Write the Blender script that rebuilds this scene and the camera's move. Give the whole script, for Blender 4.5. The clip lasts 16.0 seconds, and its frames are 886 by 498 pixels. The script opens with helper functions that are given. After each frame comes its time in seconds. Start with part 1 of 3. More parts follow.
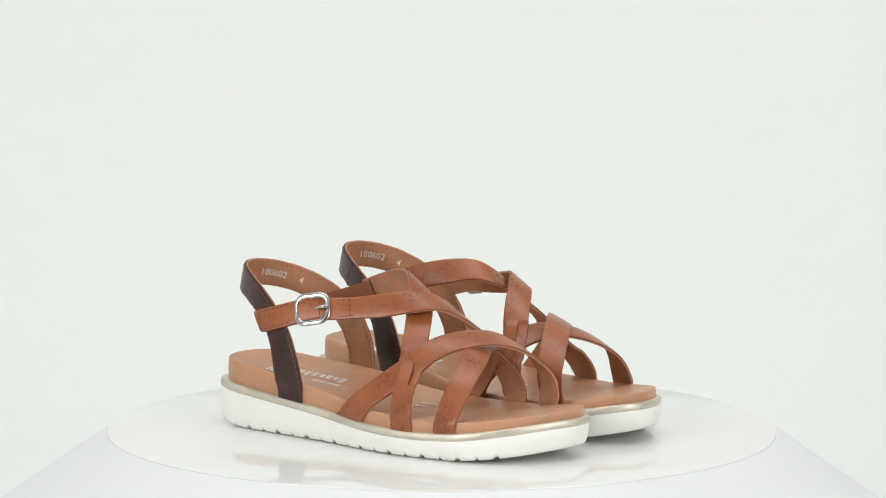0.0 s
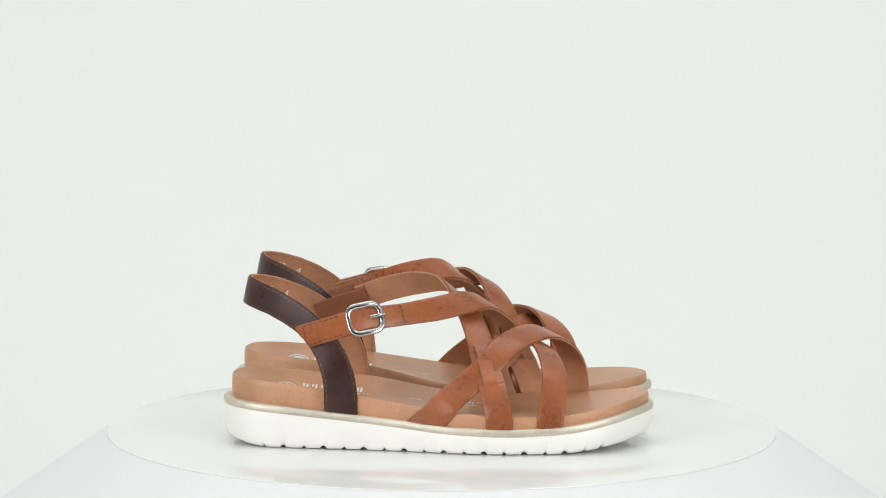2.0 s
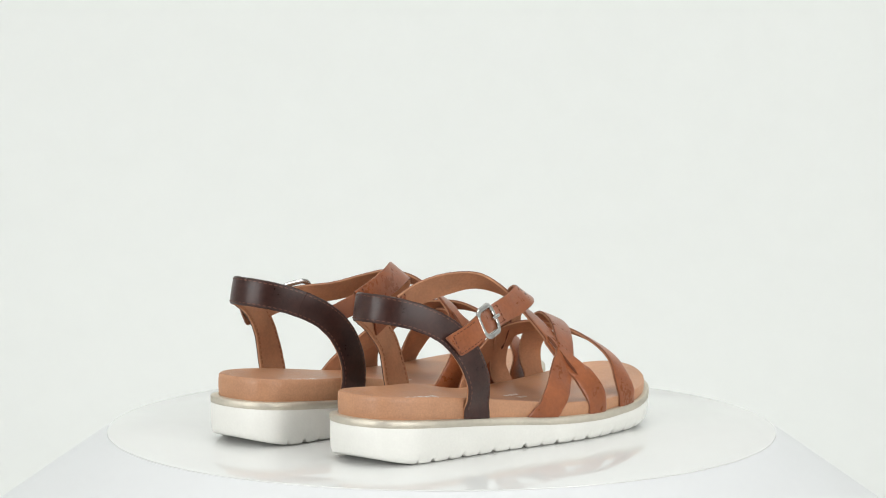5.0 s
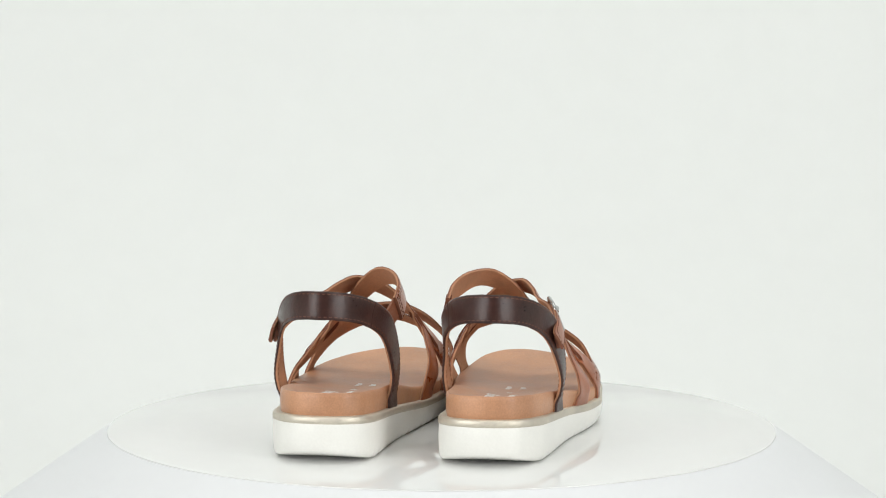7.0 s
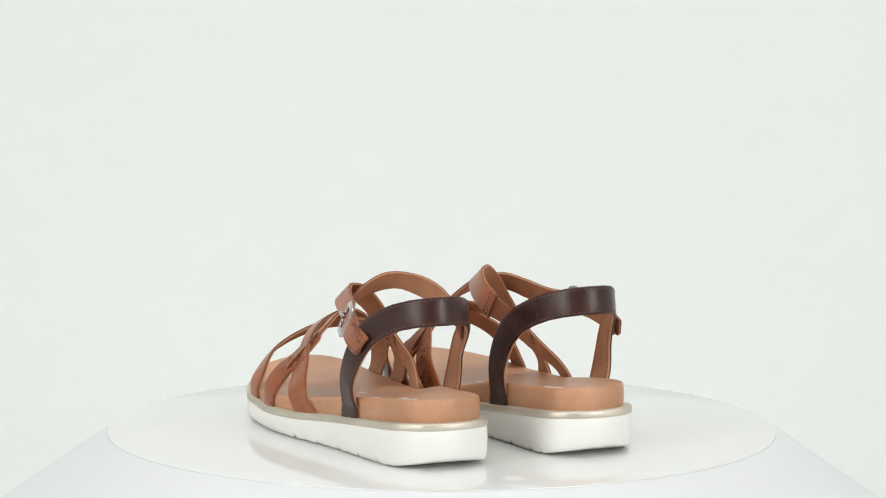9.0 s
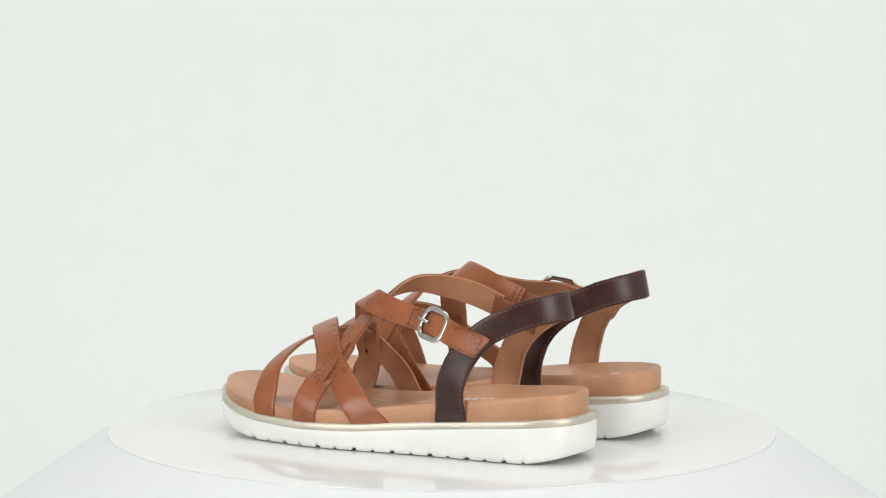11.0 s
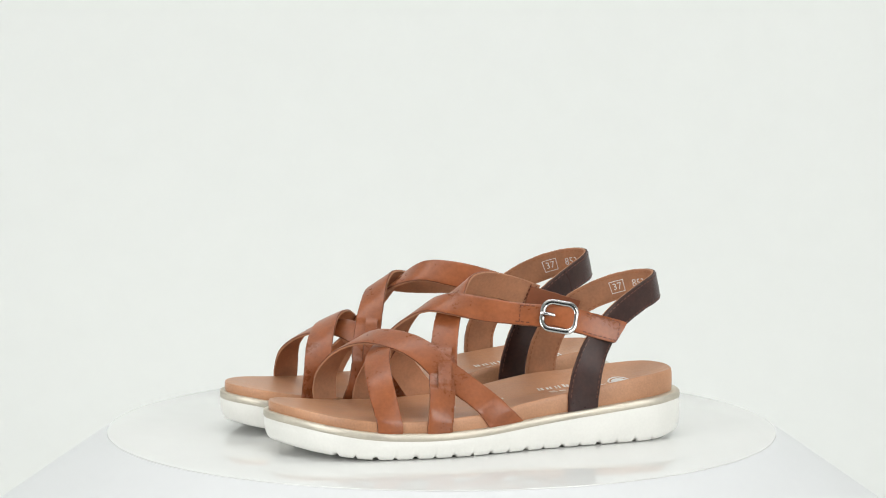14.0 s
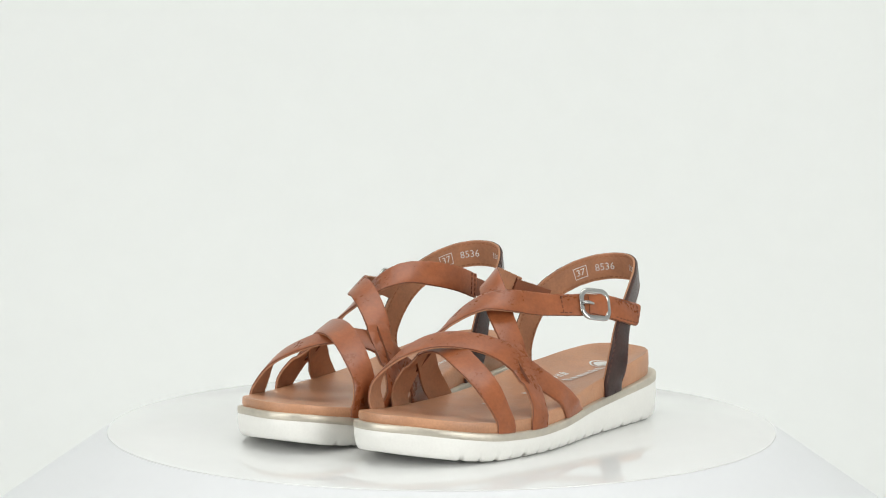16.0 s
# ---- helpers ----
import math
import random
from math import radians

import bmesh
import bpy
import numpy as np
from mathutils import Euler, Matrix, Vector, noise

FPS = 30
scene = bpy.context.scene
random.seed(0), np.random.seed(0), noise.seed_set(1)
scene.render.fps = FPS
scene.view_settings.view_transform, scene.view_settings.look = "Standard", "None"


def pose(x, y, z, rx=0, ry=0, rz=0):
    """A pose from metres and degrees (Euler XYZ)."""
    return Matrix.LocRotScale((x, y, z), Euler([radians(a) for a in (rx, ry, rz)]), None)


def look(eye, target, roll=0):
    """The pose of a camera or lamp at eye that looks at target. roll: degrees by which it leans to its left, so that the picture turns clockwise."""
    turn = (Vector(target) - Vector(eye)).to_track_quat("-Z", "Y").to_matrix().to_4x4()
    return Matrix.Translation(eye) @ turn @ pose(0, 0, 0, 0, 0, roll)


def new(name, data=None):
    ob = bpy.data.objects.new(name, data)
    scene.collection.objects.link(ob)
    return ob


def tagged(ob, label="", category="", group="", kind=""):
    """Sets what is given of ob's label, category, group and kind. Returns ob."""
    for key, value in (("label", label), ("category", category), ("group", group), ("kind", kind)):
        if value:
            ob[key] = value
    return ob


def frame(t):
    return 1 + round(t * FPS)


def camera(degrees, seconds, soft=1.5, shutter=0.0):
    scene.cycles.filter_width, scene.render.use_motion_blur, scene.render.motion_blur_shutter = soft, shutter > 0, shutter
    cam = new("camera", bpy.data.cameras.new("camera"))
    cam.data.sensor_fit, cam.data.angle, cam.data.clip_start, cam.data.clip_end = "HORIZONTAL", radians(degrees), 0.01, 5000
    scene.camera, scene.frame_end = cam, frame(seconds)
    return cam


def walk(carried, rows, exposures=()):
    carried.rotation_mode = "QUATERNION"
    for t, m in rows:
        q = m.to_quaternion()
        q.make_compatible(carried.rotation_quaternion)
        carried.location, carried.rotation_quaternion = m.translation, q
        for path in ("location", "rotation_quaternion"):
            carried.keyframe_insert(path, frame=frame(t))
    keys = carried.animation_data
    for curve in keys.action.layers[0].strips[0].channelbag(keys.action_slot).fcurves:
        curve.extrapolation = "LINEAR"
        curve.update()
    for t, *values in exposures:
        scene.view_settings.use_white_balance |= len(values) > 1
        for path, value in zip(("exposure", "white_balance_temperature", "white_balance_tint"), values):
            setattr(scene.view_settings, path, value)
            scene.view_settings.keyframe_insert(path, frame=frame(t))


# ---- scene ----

# ---------------------------------------------------------------- camera
cam = camera(10.44, 16.0, soft=1.1)
TILT = math.tan(radians(7.82))
EYE_Y, EYE_Z = -2.964, 0.5194
CAM_POSE = look((0.0, EYE_Y, EYE_Z), (0.0006, 0.0, EYE_Z + EYE_Y * TILT), 0.126)
walk(cam, [(0.0, CAM_POSE), (16.0, CAM_POSE)], exposures=[(0.0, 0.0), (16.0, 0.0)])

# turntable: degrees per second, and the heading of the pair at the start
RATE, START = 17.052, -36.42

# ---------------------------------------------------------------- light
world = bpy.data.worlds.new("studio_surroundings")
scene.world = world
world.use_nodes = True
world.node_tree.nodes["Background"].inputs[0].default_value = (0.9, 0.95, 0.93, 1)
world.node_tree.nodes["Background"].inputs[1].default_value = 0.05


def softbox(name, eye, target, sx, sy, watts, colour=(1, 1, 1)):
    data = bpy.data.lights.new(name, "AREA")
    data.shape, data.size, data.size_y, data.energy, data.color = "RECTANGLE", sx, sy, watts, colour
    ob = new(name, data)
    ob.matrix_world = look(eye, target)
    return ob


softbox("softbox_top", (0.0, -0.2, 1.75), (0, 0, 0), 1.6, 1.4, 4.5, (1.0, 1.0, 0.985))
softbox("softbox_side", (-1.55, -1.75, 0.72), (0, 0, 0.05), 1.0, 1.4, 28, (1.0, 1.0, 0.985))
softbox("softbox_side", (1.55, -1.75, 0.72), (0, 0, 0.05), 1.0, 1.4, 28, (1.0, 1.0, 0.985))
softbox("softbox_back", (0.0, 0.1, 2.1), (0, 1.5, 0.3), 2.4, 0.5, 14.2, (0.985, 1.0, 0.985))


# ---------------------------------------------------------------- materials
def material(name, base, rough=0.5, metal=0.0, ior=1.5, vary=0.12, big=18.0, small=220.0, bump=0.0, bump_scale=900.0, tint=None, coat=0.0, wrinkle=0.0):
    """Base colour varied at two sizes, gloss varied a little, and a fine relief."""
    m = bpy.data.materials.new(name)
    m.use_nodes = True
    nt = m.node_tree
    b = nt.nodes["Principled BSDF"]
    b.inputs["Roughness"].default_value, b.inputs["Metallic"].default_value, b.inputs["IOR"].default_value = rough, metal, ior
    b.inputs["Coat Weight"].default_value = coat
    co = nt.nodes.new("ShaderNodeTexCoord")
    dark = [c * (1 - vary * 1.6) for c in base]
    light = [min(1, c * (1 + vary)) for c in (tint or base)]
    mix = None
    for scale, detail, weight in ((big, 4, 0.65), (small, 3, 0.35)):
        n = nt.nodes.new("ShaderNodeTexNoise")
        n.inputs["Scale"].default_value, n.inputs["Detail"].default_value = scale, detail
        nt.links.new(co.outputs["Object"], n.inputs["Vector"])
        k = nt.nodes.new("ShaderNodeMath")
        k.operation = "MULTIPLY_ADD"
        k.inputs[1].default_value = weight
        nt.links.new(n.outputs["Fac"], k.inputs[0])
        if mix is None:
            k.inputs[2].default_value = 0.0
        else:
            nt.links.new(mix.outputs[0], k.inputs[2])
        mix = k
    ramp = nt.nodes.new("ShaderNodeValToRGB")
    ramp.color_ramp.elements[0].position, ramp.color_ramp.elements[1].position = 0.34, 0.66
    ramp.color_ramp.elements[0].color, ramp.color_ramp.elements[1].color = (*dark, 1), (*light, 1)
    nt.links.new(mix.outputs[0], ramp.inputs[0])
    nt.links.new(ramp.outputs[0], b.inputs["Base Color"])
    gloss = nt.nodes.new("ShaderNodeMapRange")
    gloss.inputs[1].default_value, gloss.inputs[2].default_value = 0.3, 0.7
    gloss.inputs[3].default_value, gloss.inputs[4].default_value = rough * 0.85, min(1, rough * 1.2)
    nt.links.new(mix.outputs[0], gloss.inputs[0])
    nt.links.new(gloss.outputs[0], b.inputs["Roughness"])
    if bump:
        n = nt.nodes.new("ShaderNodeTexNoise")
        n.inputs["Scale"].default_value, n.inputs["Detail"].default_value = bump_scale, 5
        nt.links.new(co.outputs["Object"], n.inputs["Vector"])
        r = nt.nodes.new("ShaderNodeBump")
        r.inputs["Strength"].default_value, r.inputs["Distance"].default_value = bump, 0.0006
        nt.links.new(n.outputs["Fac"], r.inputs["Height"])
        if wrinkle:
            n = nt.nodes.new("ShaderNodeTexNoise")
            n.inputs["Scale"].default_value, n.inputs["Detail"].default_value, n.inputs["Distortion"].default_value = bump_scale / 9, 3, 0.6
            nt.links.new(co.outputs["Object"], n.inputs["Vector"])
            r2 = nt.nodes.new("ShaderNodeBump")
            r2.inputs["Strength"].default_value, r2.inputs["Distance"].default_value = wrinkle, 0.0012
            nt.links.new(n.outputs["Fac"], r2.inputs["Height"])
            nt.links.new(r2.outputs[0], r.inputs["Normal"])
        nt.links.new(r.outputs[0], b.inputs["Normal"])
    return m


LEATHER = material("tan_leather", (0.256, 0.0745, 0.0262), 0.29, ior=1.46, vary=0.12, big=48, small=420, bump=0.13, bump_scale=1500, tint=(0.325, 0.098, 0.035), wrinkle=0.06)
EDGE = material("cut_leather_edge", (0.20, 0.068, 0.033), 0.7, vary=0.15, bump=0.3)
LINING = material("suede_lining", (0.43, 0.205, 0.110), 0.85, vary=0.14, big=60, small=600, bump=0.4, bump_scale=2500)
DARK = material("dark_brown_leather", (0.046, 0.0180, 0.0142), 0.31, ior=1.42, vary=0.26, big=70, small=420, bump=0.22, bump_scale=1300, wrinkle=0.12)
DARK_EDGE = material("dark_leather_edge", (0.05, 0.02, 0.015), 0.8, vary=0.15)
FOOTBED = material("footbed_leather", (0.525, 0.262, 0.142), 0.40, vary=0.15, big=30, small=900, bump=0.2, bump_scale=1800, tint=(0.515, 0.265, 0.147), wrinkle=0.24)
RUBBER = material("white_rubber", (0.86, 0.855, 0.81), 0.42, vary=0.03, big=30, small=700, bump=0.08, bump_scale=1500)
GOLD = material("champagne_trim", (0.65, 0.60, 0.51), 0.5, metal=0.8, vary=0.08, big=40, small=300, bump=0.1)
STEEL = material("polished_steel", (0.52, 0.51, 0.50), 0.13, metal=1.0, vary=0.03)
THREAD = material("dark_thread", (0.15, 0.046, 0.025), 0.8, vary=0.2)
PALE_THREAD = material("brown_thread", (0.16, 0.07, 0.05), 0.8, vary=0.2)
TAN_THREAD = material("tan_thread", (0.36, 0.155, 0.075), 0.8, vary=0.2)
ELASTIC = material("brown_elastic", (0.24, 0.075, 0.03), 0.6, vary=0.12, bump=0.4, bump_scale=1200)
PRINT = material("silver_print", (0.80, 0.79, 0.76), 0.4, metal=0.2, vary=0.06, big=200, small=2000)
ACRYLIC = material("white_acrylic", (0.765, 0.77, 0.76), 0.07, ior=1.45, vary=0.01, big=6, small=60)
PLASTIC = material("white_plastic", (0.72, 0.73, 0.742), 0.5, ior=1.35, vary=0.012, big=5, small=80)
PAPER = material("white_paper", (0.775, 0.79, 0.772), 0.9, vary=0.012, big=1.5, small=40)
CHARCOAL = material("dark_grey_paint", (0.07, 0.07, 0.075), 0.8, vary=0.05, big=1.2, small=60)
PAINT = material("white_paint", (0.80, 0.81, 0.80), 0.85, vary=0.015, big=1.2, small=60, bump=0.05, bump_scale=300)


# ---------------------------------------------------------------- mesh helpers
def link_mesh(name, bm, mats, smooth=True):
    bmesh.ops.remove_doubles(bm, verts=bm.verts, dist=1e-6)
    bmesh.ops.recalc_face_normals(bm, faces=bm.faces)
    me = bpy.data.meshes.new(name)
    bm.to_mesh(me)
    bm.free()
    for f in me.polygons:
        f.use_smooth = smooth
    if smooth:
        me.set_sharp_from_angle(angle=radians(52))
    for m in mats if isinstance(mats, (list, tuple)) else [mats]:
        me.materials.append(m)
    return new(name, me)


def part(name, bm, mats, parent, label="", smooth=True):
    ob = link_mesh(name, bm, mats, smooth)
    ob.parent = parent
    return tagged(ob, label)


def bm_from(verts, faces, slots=None):
    bm = bmesh.new()
    vs = [bm.verts.new(v) for v in verts]
    for i, f in enumerate(faces):
        if len({id(vs[k]) for k in f}) < 3:
            continue
        try:
            face = bm.faces.new([vs[k] for k in f])
        except ValueError:
            continue
        if slots:
            face.material_index = slots[i]
    return bm


def spline(points, count, closed=False):
    """Catmull-Rom through rows of any length."""
    p = np.array(points, float)
    n = len(p)
    out = []
    for u in np.linspace(0, n if closed else n - 1, count, endpoint=not closed):
        i = min(int(u), n - 1 if closed else n - 2)
        f = u - i
        if closed:
            a, b, c, d = p[(i - 1) % n], p[i % n], p[(i + 1) % n], p[(i + 2) % n]
        else:
            b, c = p[i], p[i + 1]
            a = p[i - 1] if i else 2 * b - c
            d = p[i + 2] if i + 2 < n else 2 * c - b
        out.append(0.5 * (2 * b + (c - a) * f + (2 * a - 5 * b + 4 * c - d) * f * f + (3 * b - a - 3 * c + d) * f ** 3))
    return np.array(out)


def even_spline(rows, count):
    """A smooth curve through rows whose first three numbers are a place, walked at even steps."""
    p = np.array(rows, float)
    knots = np.concatenate([[0], np.cumsum(np.linalg.norm(np.diff(p[:, :3], axis=0), axis=1) ** 0.5)])
    slope = np.empty_like(p)
    d = np.diff(p, axis=0) / np.diff(knots)[:, None]
    h = np.diff(knots)[:, None]
    slope[1:-1] = (d[:-1] * h[1:] + d[1:] * h[:-1]) / (h[1:] + h[:-1])
    slope[0], slope[-1] = d[0], d[-1]
    out = []
    for u in np.linspace(0, knots[-1], count * 6):
        i = int(np.clip(np.searchsorted(knots, u, "right") - 1, 0, len(p) - 2))
        w = knots[i + 1] - knots[i]
        f = (u - knots[i]) / w
        out.append((2 * f ** 3 - 3 * f * f + 1) * p[i] + (f ** 3 - 2 * f * f + f) * w * slope[i] + (3 * f * f - 2 * f ** 3) * p[i + 1] + (f ** 3 - f * f) * w * slope[i + 1])
    out = np.array(out)
    s = np.concatenate([[0], np.cumsum(np.linalg.norm(np.diff(out[:, :3], axis=0), axis=1))])
    e = np.linspace(0, s[-1], count)
    return np.stack([np.interp(e, s, out[:, k]) for k in range(out.shape[1])], 1)


def revolve(profile, steps=160):
    verts, faces = [], []
    n = len(profile)
    for k in range(steps):
        a = 2 * math.pi * k / steps
        verts += [(r * math.cos(a), r * math.sin(a), z) for r, z in profile]
    for k in range(steps):
        for i in range(n - 1):
            a, b = k * n + i, ((k + 1) % steps) * n + i
            faces.append((a, b, b + 1, a + 1))
    return bm_from(verts, faces)


def box(bm, x0, x1, y0, y1, z0, z1):
    v = [bm.verts.new((x, y, z)) for x in (x0, x1) for y in (y0, y1) for z in (z0, z1)]
    for f in ((0, 1, 3, 2), (4, 6, 7, 5), (0, 4, 5, 1), (2, 3, 7, 6), (0, 2, 6, 4), (1, 5, 7, 3)):
        bm.faces.new([v[i] for i in f])
    return bm


# ---------------------------------------------------------------- the studio
FLOOR_Z = -0.42


def studio():
    def wall(name, label, *b, paint=PAINT):
        return tagged(link_mesh(name, box(bmesh.new(), *b), paint, False), label, "wall", kind="structure")

    wall("wall_west", "plain white painted studio wall", -2.7, -2.6, -3.6, 1.9, FLOOR_Z, 2.4)
    wall("wall_east", "plain white painted studio wall", 2.6, 2.7, -3.6, 1.9, FLOOR_Z, 2.4)
    wall("wall_south", "plain dark grey painted wall behind the camera", -2.6, 2.6, -3.6, -3.5, FLOOR_Z, 2.4, paint=CHARCOAL)
    wall("wall_north", "plain white painted wall behind the paper backdrop", -2.6, 2.6, 1.8, 1.9, FLOOR_Z, 2.4)
    tagged(link_mesh("ceiling", box(bmesh.new(), -2.7, 2.7, -3.6, 1.9, 2.4, 2.5), PAINT, False), "plain white painted studio ceiling", "ceiling", kind="structure")
    tagged(link_mesh("floor", box(bmesh.new(), -2.7, 2.7, -3.6, 1.9, FLOOR_Z - 0.1, FLOOR_Z), PAINT, False), "plain pale studio floor", "floor", kind="structure")
    # seamless paper: hangs down, sweeps forward over the floor
    prof = [(-0.9, FLOOR_Z + 0.006), (0.6, FLOOR_Z + 0.006)]
    prof += [(0.6 + 0.9 * math.sin(a), FLOOR_Z + 0.006 + 0.9 * (1 - math.cos(a))) for a in np.linspace(0.05, math.pi / 2, 24)]
    prof += [(1.5, 1.4), (1.5, 2.3)]
    verts, faces = [], []
    for x in (-1.9, 1.9):
        verts += [(x, y, z) for y, z in prof]
        verts += [(x, y + 0.003, z - 0.003) for y, z in prof]
    n = len(prof)
    for i in range(n - 1):
        faces += [(i, i + 1, 2 * n + i + 1, 2 * n + i), (n + i, 3 * n + i, 3 * n + i + 1, n + i + 1)]
        faces += [(i, n + i, n + i + 1, i + 1), (2 * n + i, 2 * n + i + 1, 3 * n + i + 1, 3 * n + i)]
    tagged(link_mesh("backdrop", bm_from(verts, faces), PAPER), "seamless off-white paper sweep behind the turntable", "backdrop", kind="structure")


studio()

PLATTER_R = 0.2070


def turntable():
    base = new("turntable")
    tagged(base, "round white domed motor turntable with a glossy platter", "turntable")
    prof = [(0.05, -0.010), (PLATTER_R - 0.002, -0.010), (PLATTER_R - 0.002, -0.0008), (PLATTER_R + 0.0002, -0.0008)]
    prof += [(0.2105, -0.0030), (0.218, -0.0080), (0.232, -0.0178), (0.252, -0.0318), (0.275, -0.0480), (0.300, -0.0655), (0.325, -0.085), (0.340, -0.110), (0.347, -0.150)]
    prof += [(0.350, -0.22), (0.351, FLOOR_Z + 0.02), (0.347, FLOOR_Z + 0.012), (0.05, FLOOR_Z + 0.012)]
    dense = spline(prof[3:-3], 60)
    body = revolve(prof[:3] + [tuple(q) for q in dense] + prof[-3:], 192)
    part("housing", body, PLASTIC, base, "white domed plastic housing")
    top = revolve([(0.0, 0.0), (0.10, 0.0), (PLATTER_R - 0.0005, 0.0), (PLATTER_R - 0.0001, -0.0001), (PLATTER_R, -0.0004), (PLATTER_R, -0.0007), (PLATTER_R - 0.0025, -0.0007), (PLATTER_R - 0.0025, -0.009), (0.0, -0.009)], 192)
    platter = part("platter", top, ACRYLIC, base, "glossy white acrylic platter")
    return base, platter


table, platter = turntable()

# ---------------------------------------------------------------- the sandals
# Sandal space: x to the toe, v outwards from the middle, z up; side is -1 for the right sandal, +1 for the left one.
OUTLINE = [(-0.1294, 0.0006), (-0.1258, 0.0147), (-0.1168, 0.0235), (-0.1038, 0.0294), (-0.0797, 0.0329), (-0.0548, 0.0356), (-0.0298, 0.0387),
           (-0.0097, 0.0429), (0.0103, 0.0474), (0.0304, 0.0504), (0.0463, 0.0506), (0.0624, 0.0491), (0.0792, 0.0475), (0.0960, 0.0413),
           (0.1112, 0.0301), (0.1220, 0.0163), (0.1284, 0.0038), (0.1306, -0.0081), (0.1266, -0.0208), (0.1149, -0.0317), (0.0972, -0.0380),
           (0.0771, -0.0423), (0.0526, -0.0438), (0.0257, -0.0416), (-0.0043, -0.0377), (-0.0346, -0.0341), (-0.0646, -0.0327), (-0.0948, -0.0326),
           (-0.1129, -0.0302), (-0.1233, -0.0226), (-0.1282, -0.0114)]
RIM_X = [-0.131, -0.10, -0.067, -0.047, -0.014, 0.006, 0.047, 0.077, 0.10, 0.131]
RIM_Z = [0.0288, 0.0265, 0.0237, 0.0220, 0.0188, 0.0168, 0.0157, 0.0172, 0.0205, 0.0262]
BED_X = [-0.131, -0.09, -0.05, 0.0, 0.05, 0.09, 0.131]
BED_T = [0.0137, 0.0136, 0.0118, 0.0087, 0.0070, 0.0062, 0.0056]
STEPS = 960


def smooth_between(x, xs, ys):
    """Soft interpolation of a table."""
    return sum(np.interp(x + d, xs, ys) for d in (-0.012, -0.006, 0.0, 0.006, 0.012)) / 5


def rim_z(x):
    return smooth_between(x, RIM_X, RIM_Z)


def under_z(x):
    toe = max(0.0, x - 0.066)
    heel = max(0.0, -0.098 - x)
    return 0.0004 + 1.75 * toe * toe + 0.015 * toe + 6.0 * heel * heel


RING = spline(OUTLINE, STEPS, True)
_t = np.roll(RING, -1, 0) - np.roll(RING, 1, 0)
NORMALS = np.stack([-_t[:, 1], _t[:, 0]], 1) / np.linalg.norm(_t, axis=1)[:, None]
if (NORMALS * (RING - RING.mean(0))).sum() < 0:
    NORMALS = -NORMALS
SPINE = np.stack([np.clip(RING[:, 0], -0.100, 0.098), np.interp(RING[:, 0], [-0.13, -0.03, 0.05, 0.1, 0.13], [0, 0.002, 0.002, -0.008, -0.015])], 1)
ARC = np.concatenate([[0], np.cumsum(np.linalg.norm(np.diff(RING, axis=0), axis=1))])


FRONT = np.clip((RING[:, 0] + 0.02) / 0.07, 0, 1)


def wall_ring(back, front):
    """The outline moved outwards, by one amount at the heel and another at the ball and toe."""
    return RING + NORMALS * (back + (front - back) * FRONT * FRONT * (3 - 2 * FRONT))[:, None]


def ring_at(out=0.0, shrink=0.0):
    r = RING + NORMALS * out
    return r + (SPINE - r) * shrink


def bed_ring(out=0.0, shrink=0.0):
    """The footbed's outline: set in from the sole round the heel."""
    heel = np.clip((-0.078 - RING[:, 0]) / 0.030, 0, 1)
    r = RING + NORMALS * (out - 0.0019 * heel * heel * (3 - 2 * heel))[:, None]
    return r + (SPINE - r) * shrink


def bed_top(x, v, k):
    """Height of the footbed, k from 0 at its rim to 1 on its spine."""
    cup = np.interp(x, [-0.13, -0.08, -0.03, 0.03, 0.13], [0.0062, 0.0066, 0.0036, 0.0016, 0.0008])
    arch = 0.0028 * smooth_between(x, [-0.075, -0.056, -0.040, -0.024, 0.0], [0.0, 0.6, 1.0, 0.6, 0.0]) * np.clip(-v / 0.030, 0, 1) ** 1.3
    return rim_z(x) + smooth_between(x, BED_X, BED_T) + arch - cup * (1 - (1 - k) ** 1.6)


def loft(rings, side, close_low=False, close_high=False):
    verts, faces = [], []
    n = len(rings[0])
    for r in rings:
        verts += [(p[0], side * p[1], p[2]) for p in r]
    for j in range(len(rings) - 1):
        for i in range(n):
            a, b = j * n + i, j * n + (i + 1) % n
            faces.append((a, b, b + n, a + n))
    if close_low:
        faces.append(tuple(range(n)))
    if close_high:
        faces.append(tuple(range((len(rings) - 1) * n, len(rings) * n)))
    return bm_from(verts, faces)


def with_z(r, fn):
    return [(q[0], q[1], fn(q[0], i)) for i, q in enumerate(r)]


def notch(i):
    """Depth of the tread's grooves at the outline's step i: a wide and a narrow one in turn."""
    s = ARC[i] % 0.0247
    for mid, half, deep in ((0.004, 0.0019, 0.0016), (0.0166, 0.0011, 0.0013)):
        if abs(s - mid) < half:
            return deep * math.sqrt(1 - ((s - mid) / half) ** 2)
    return 0.0


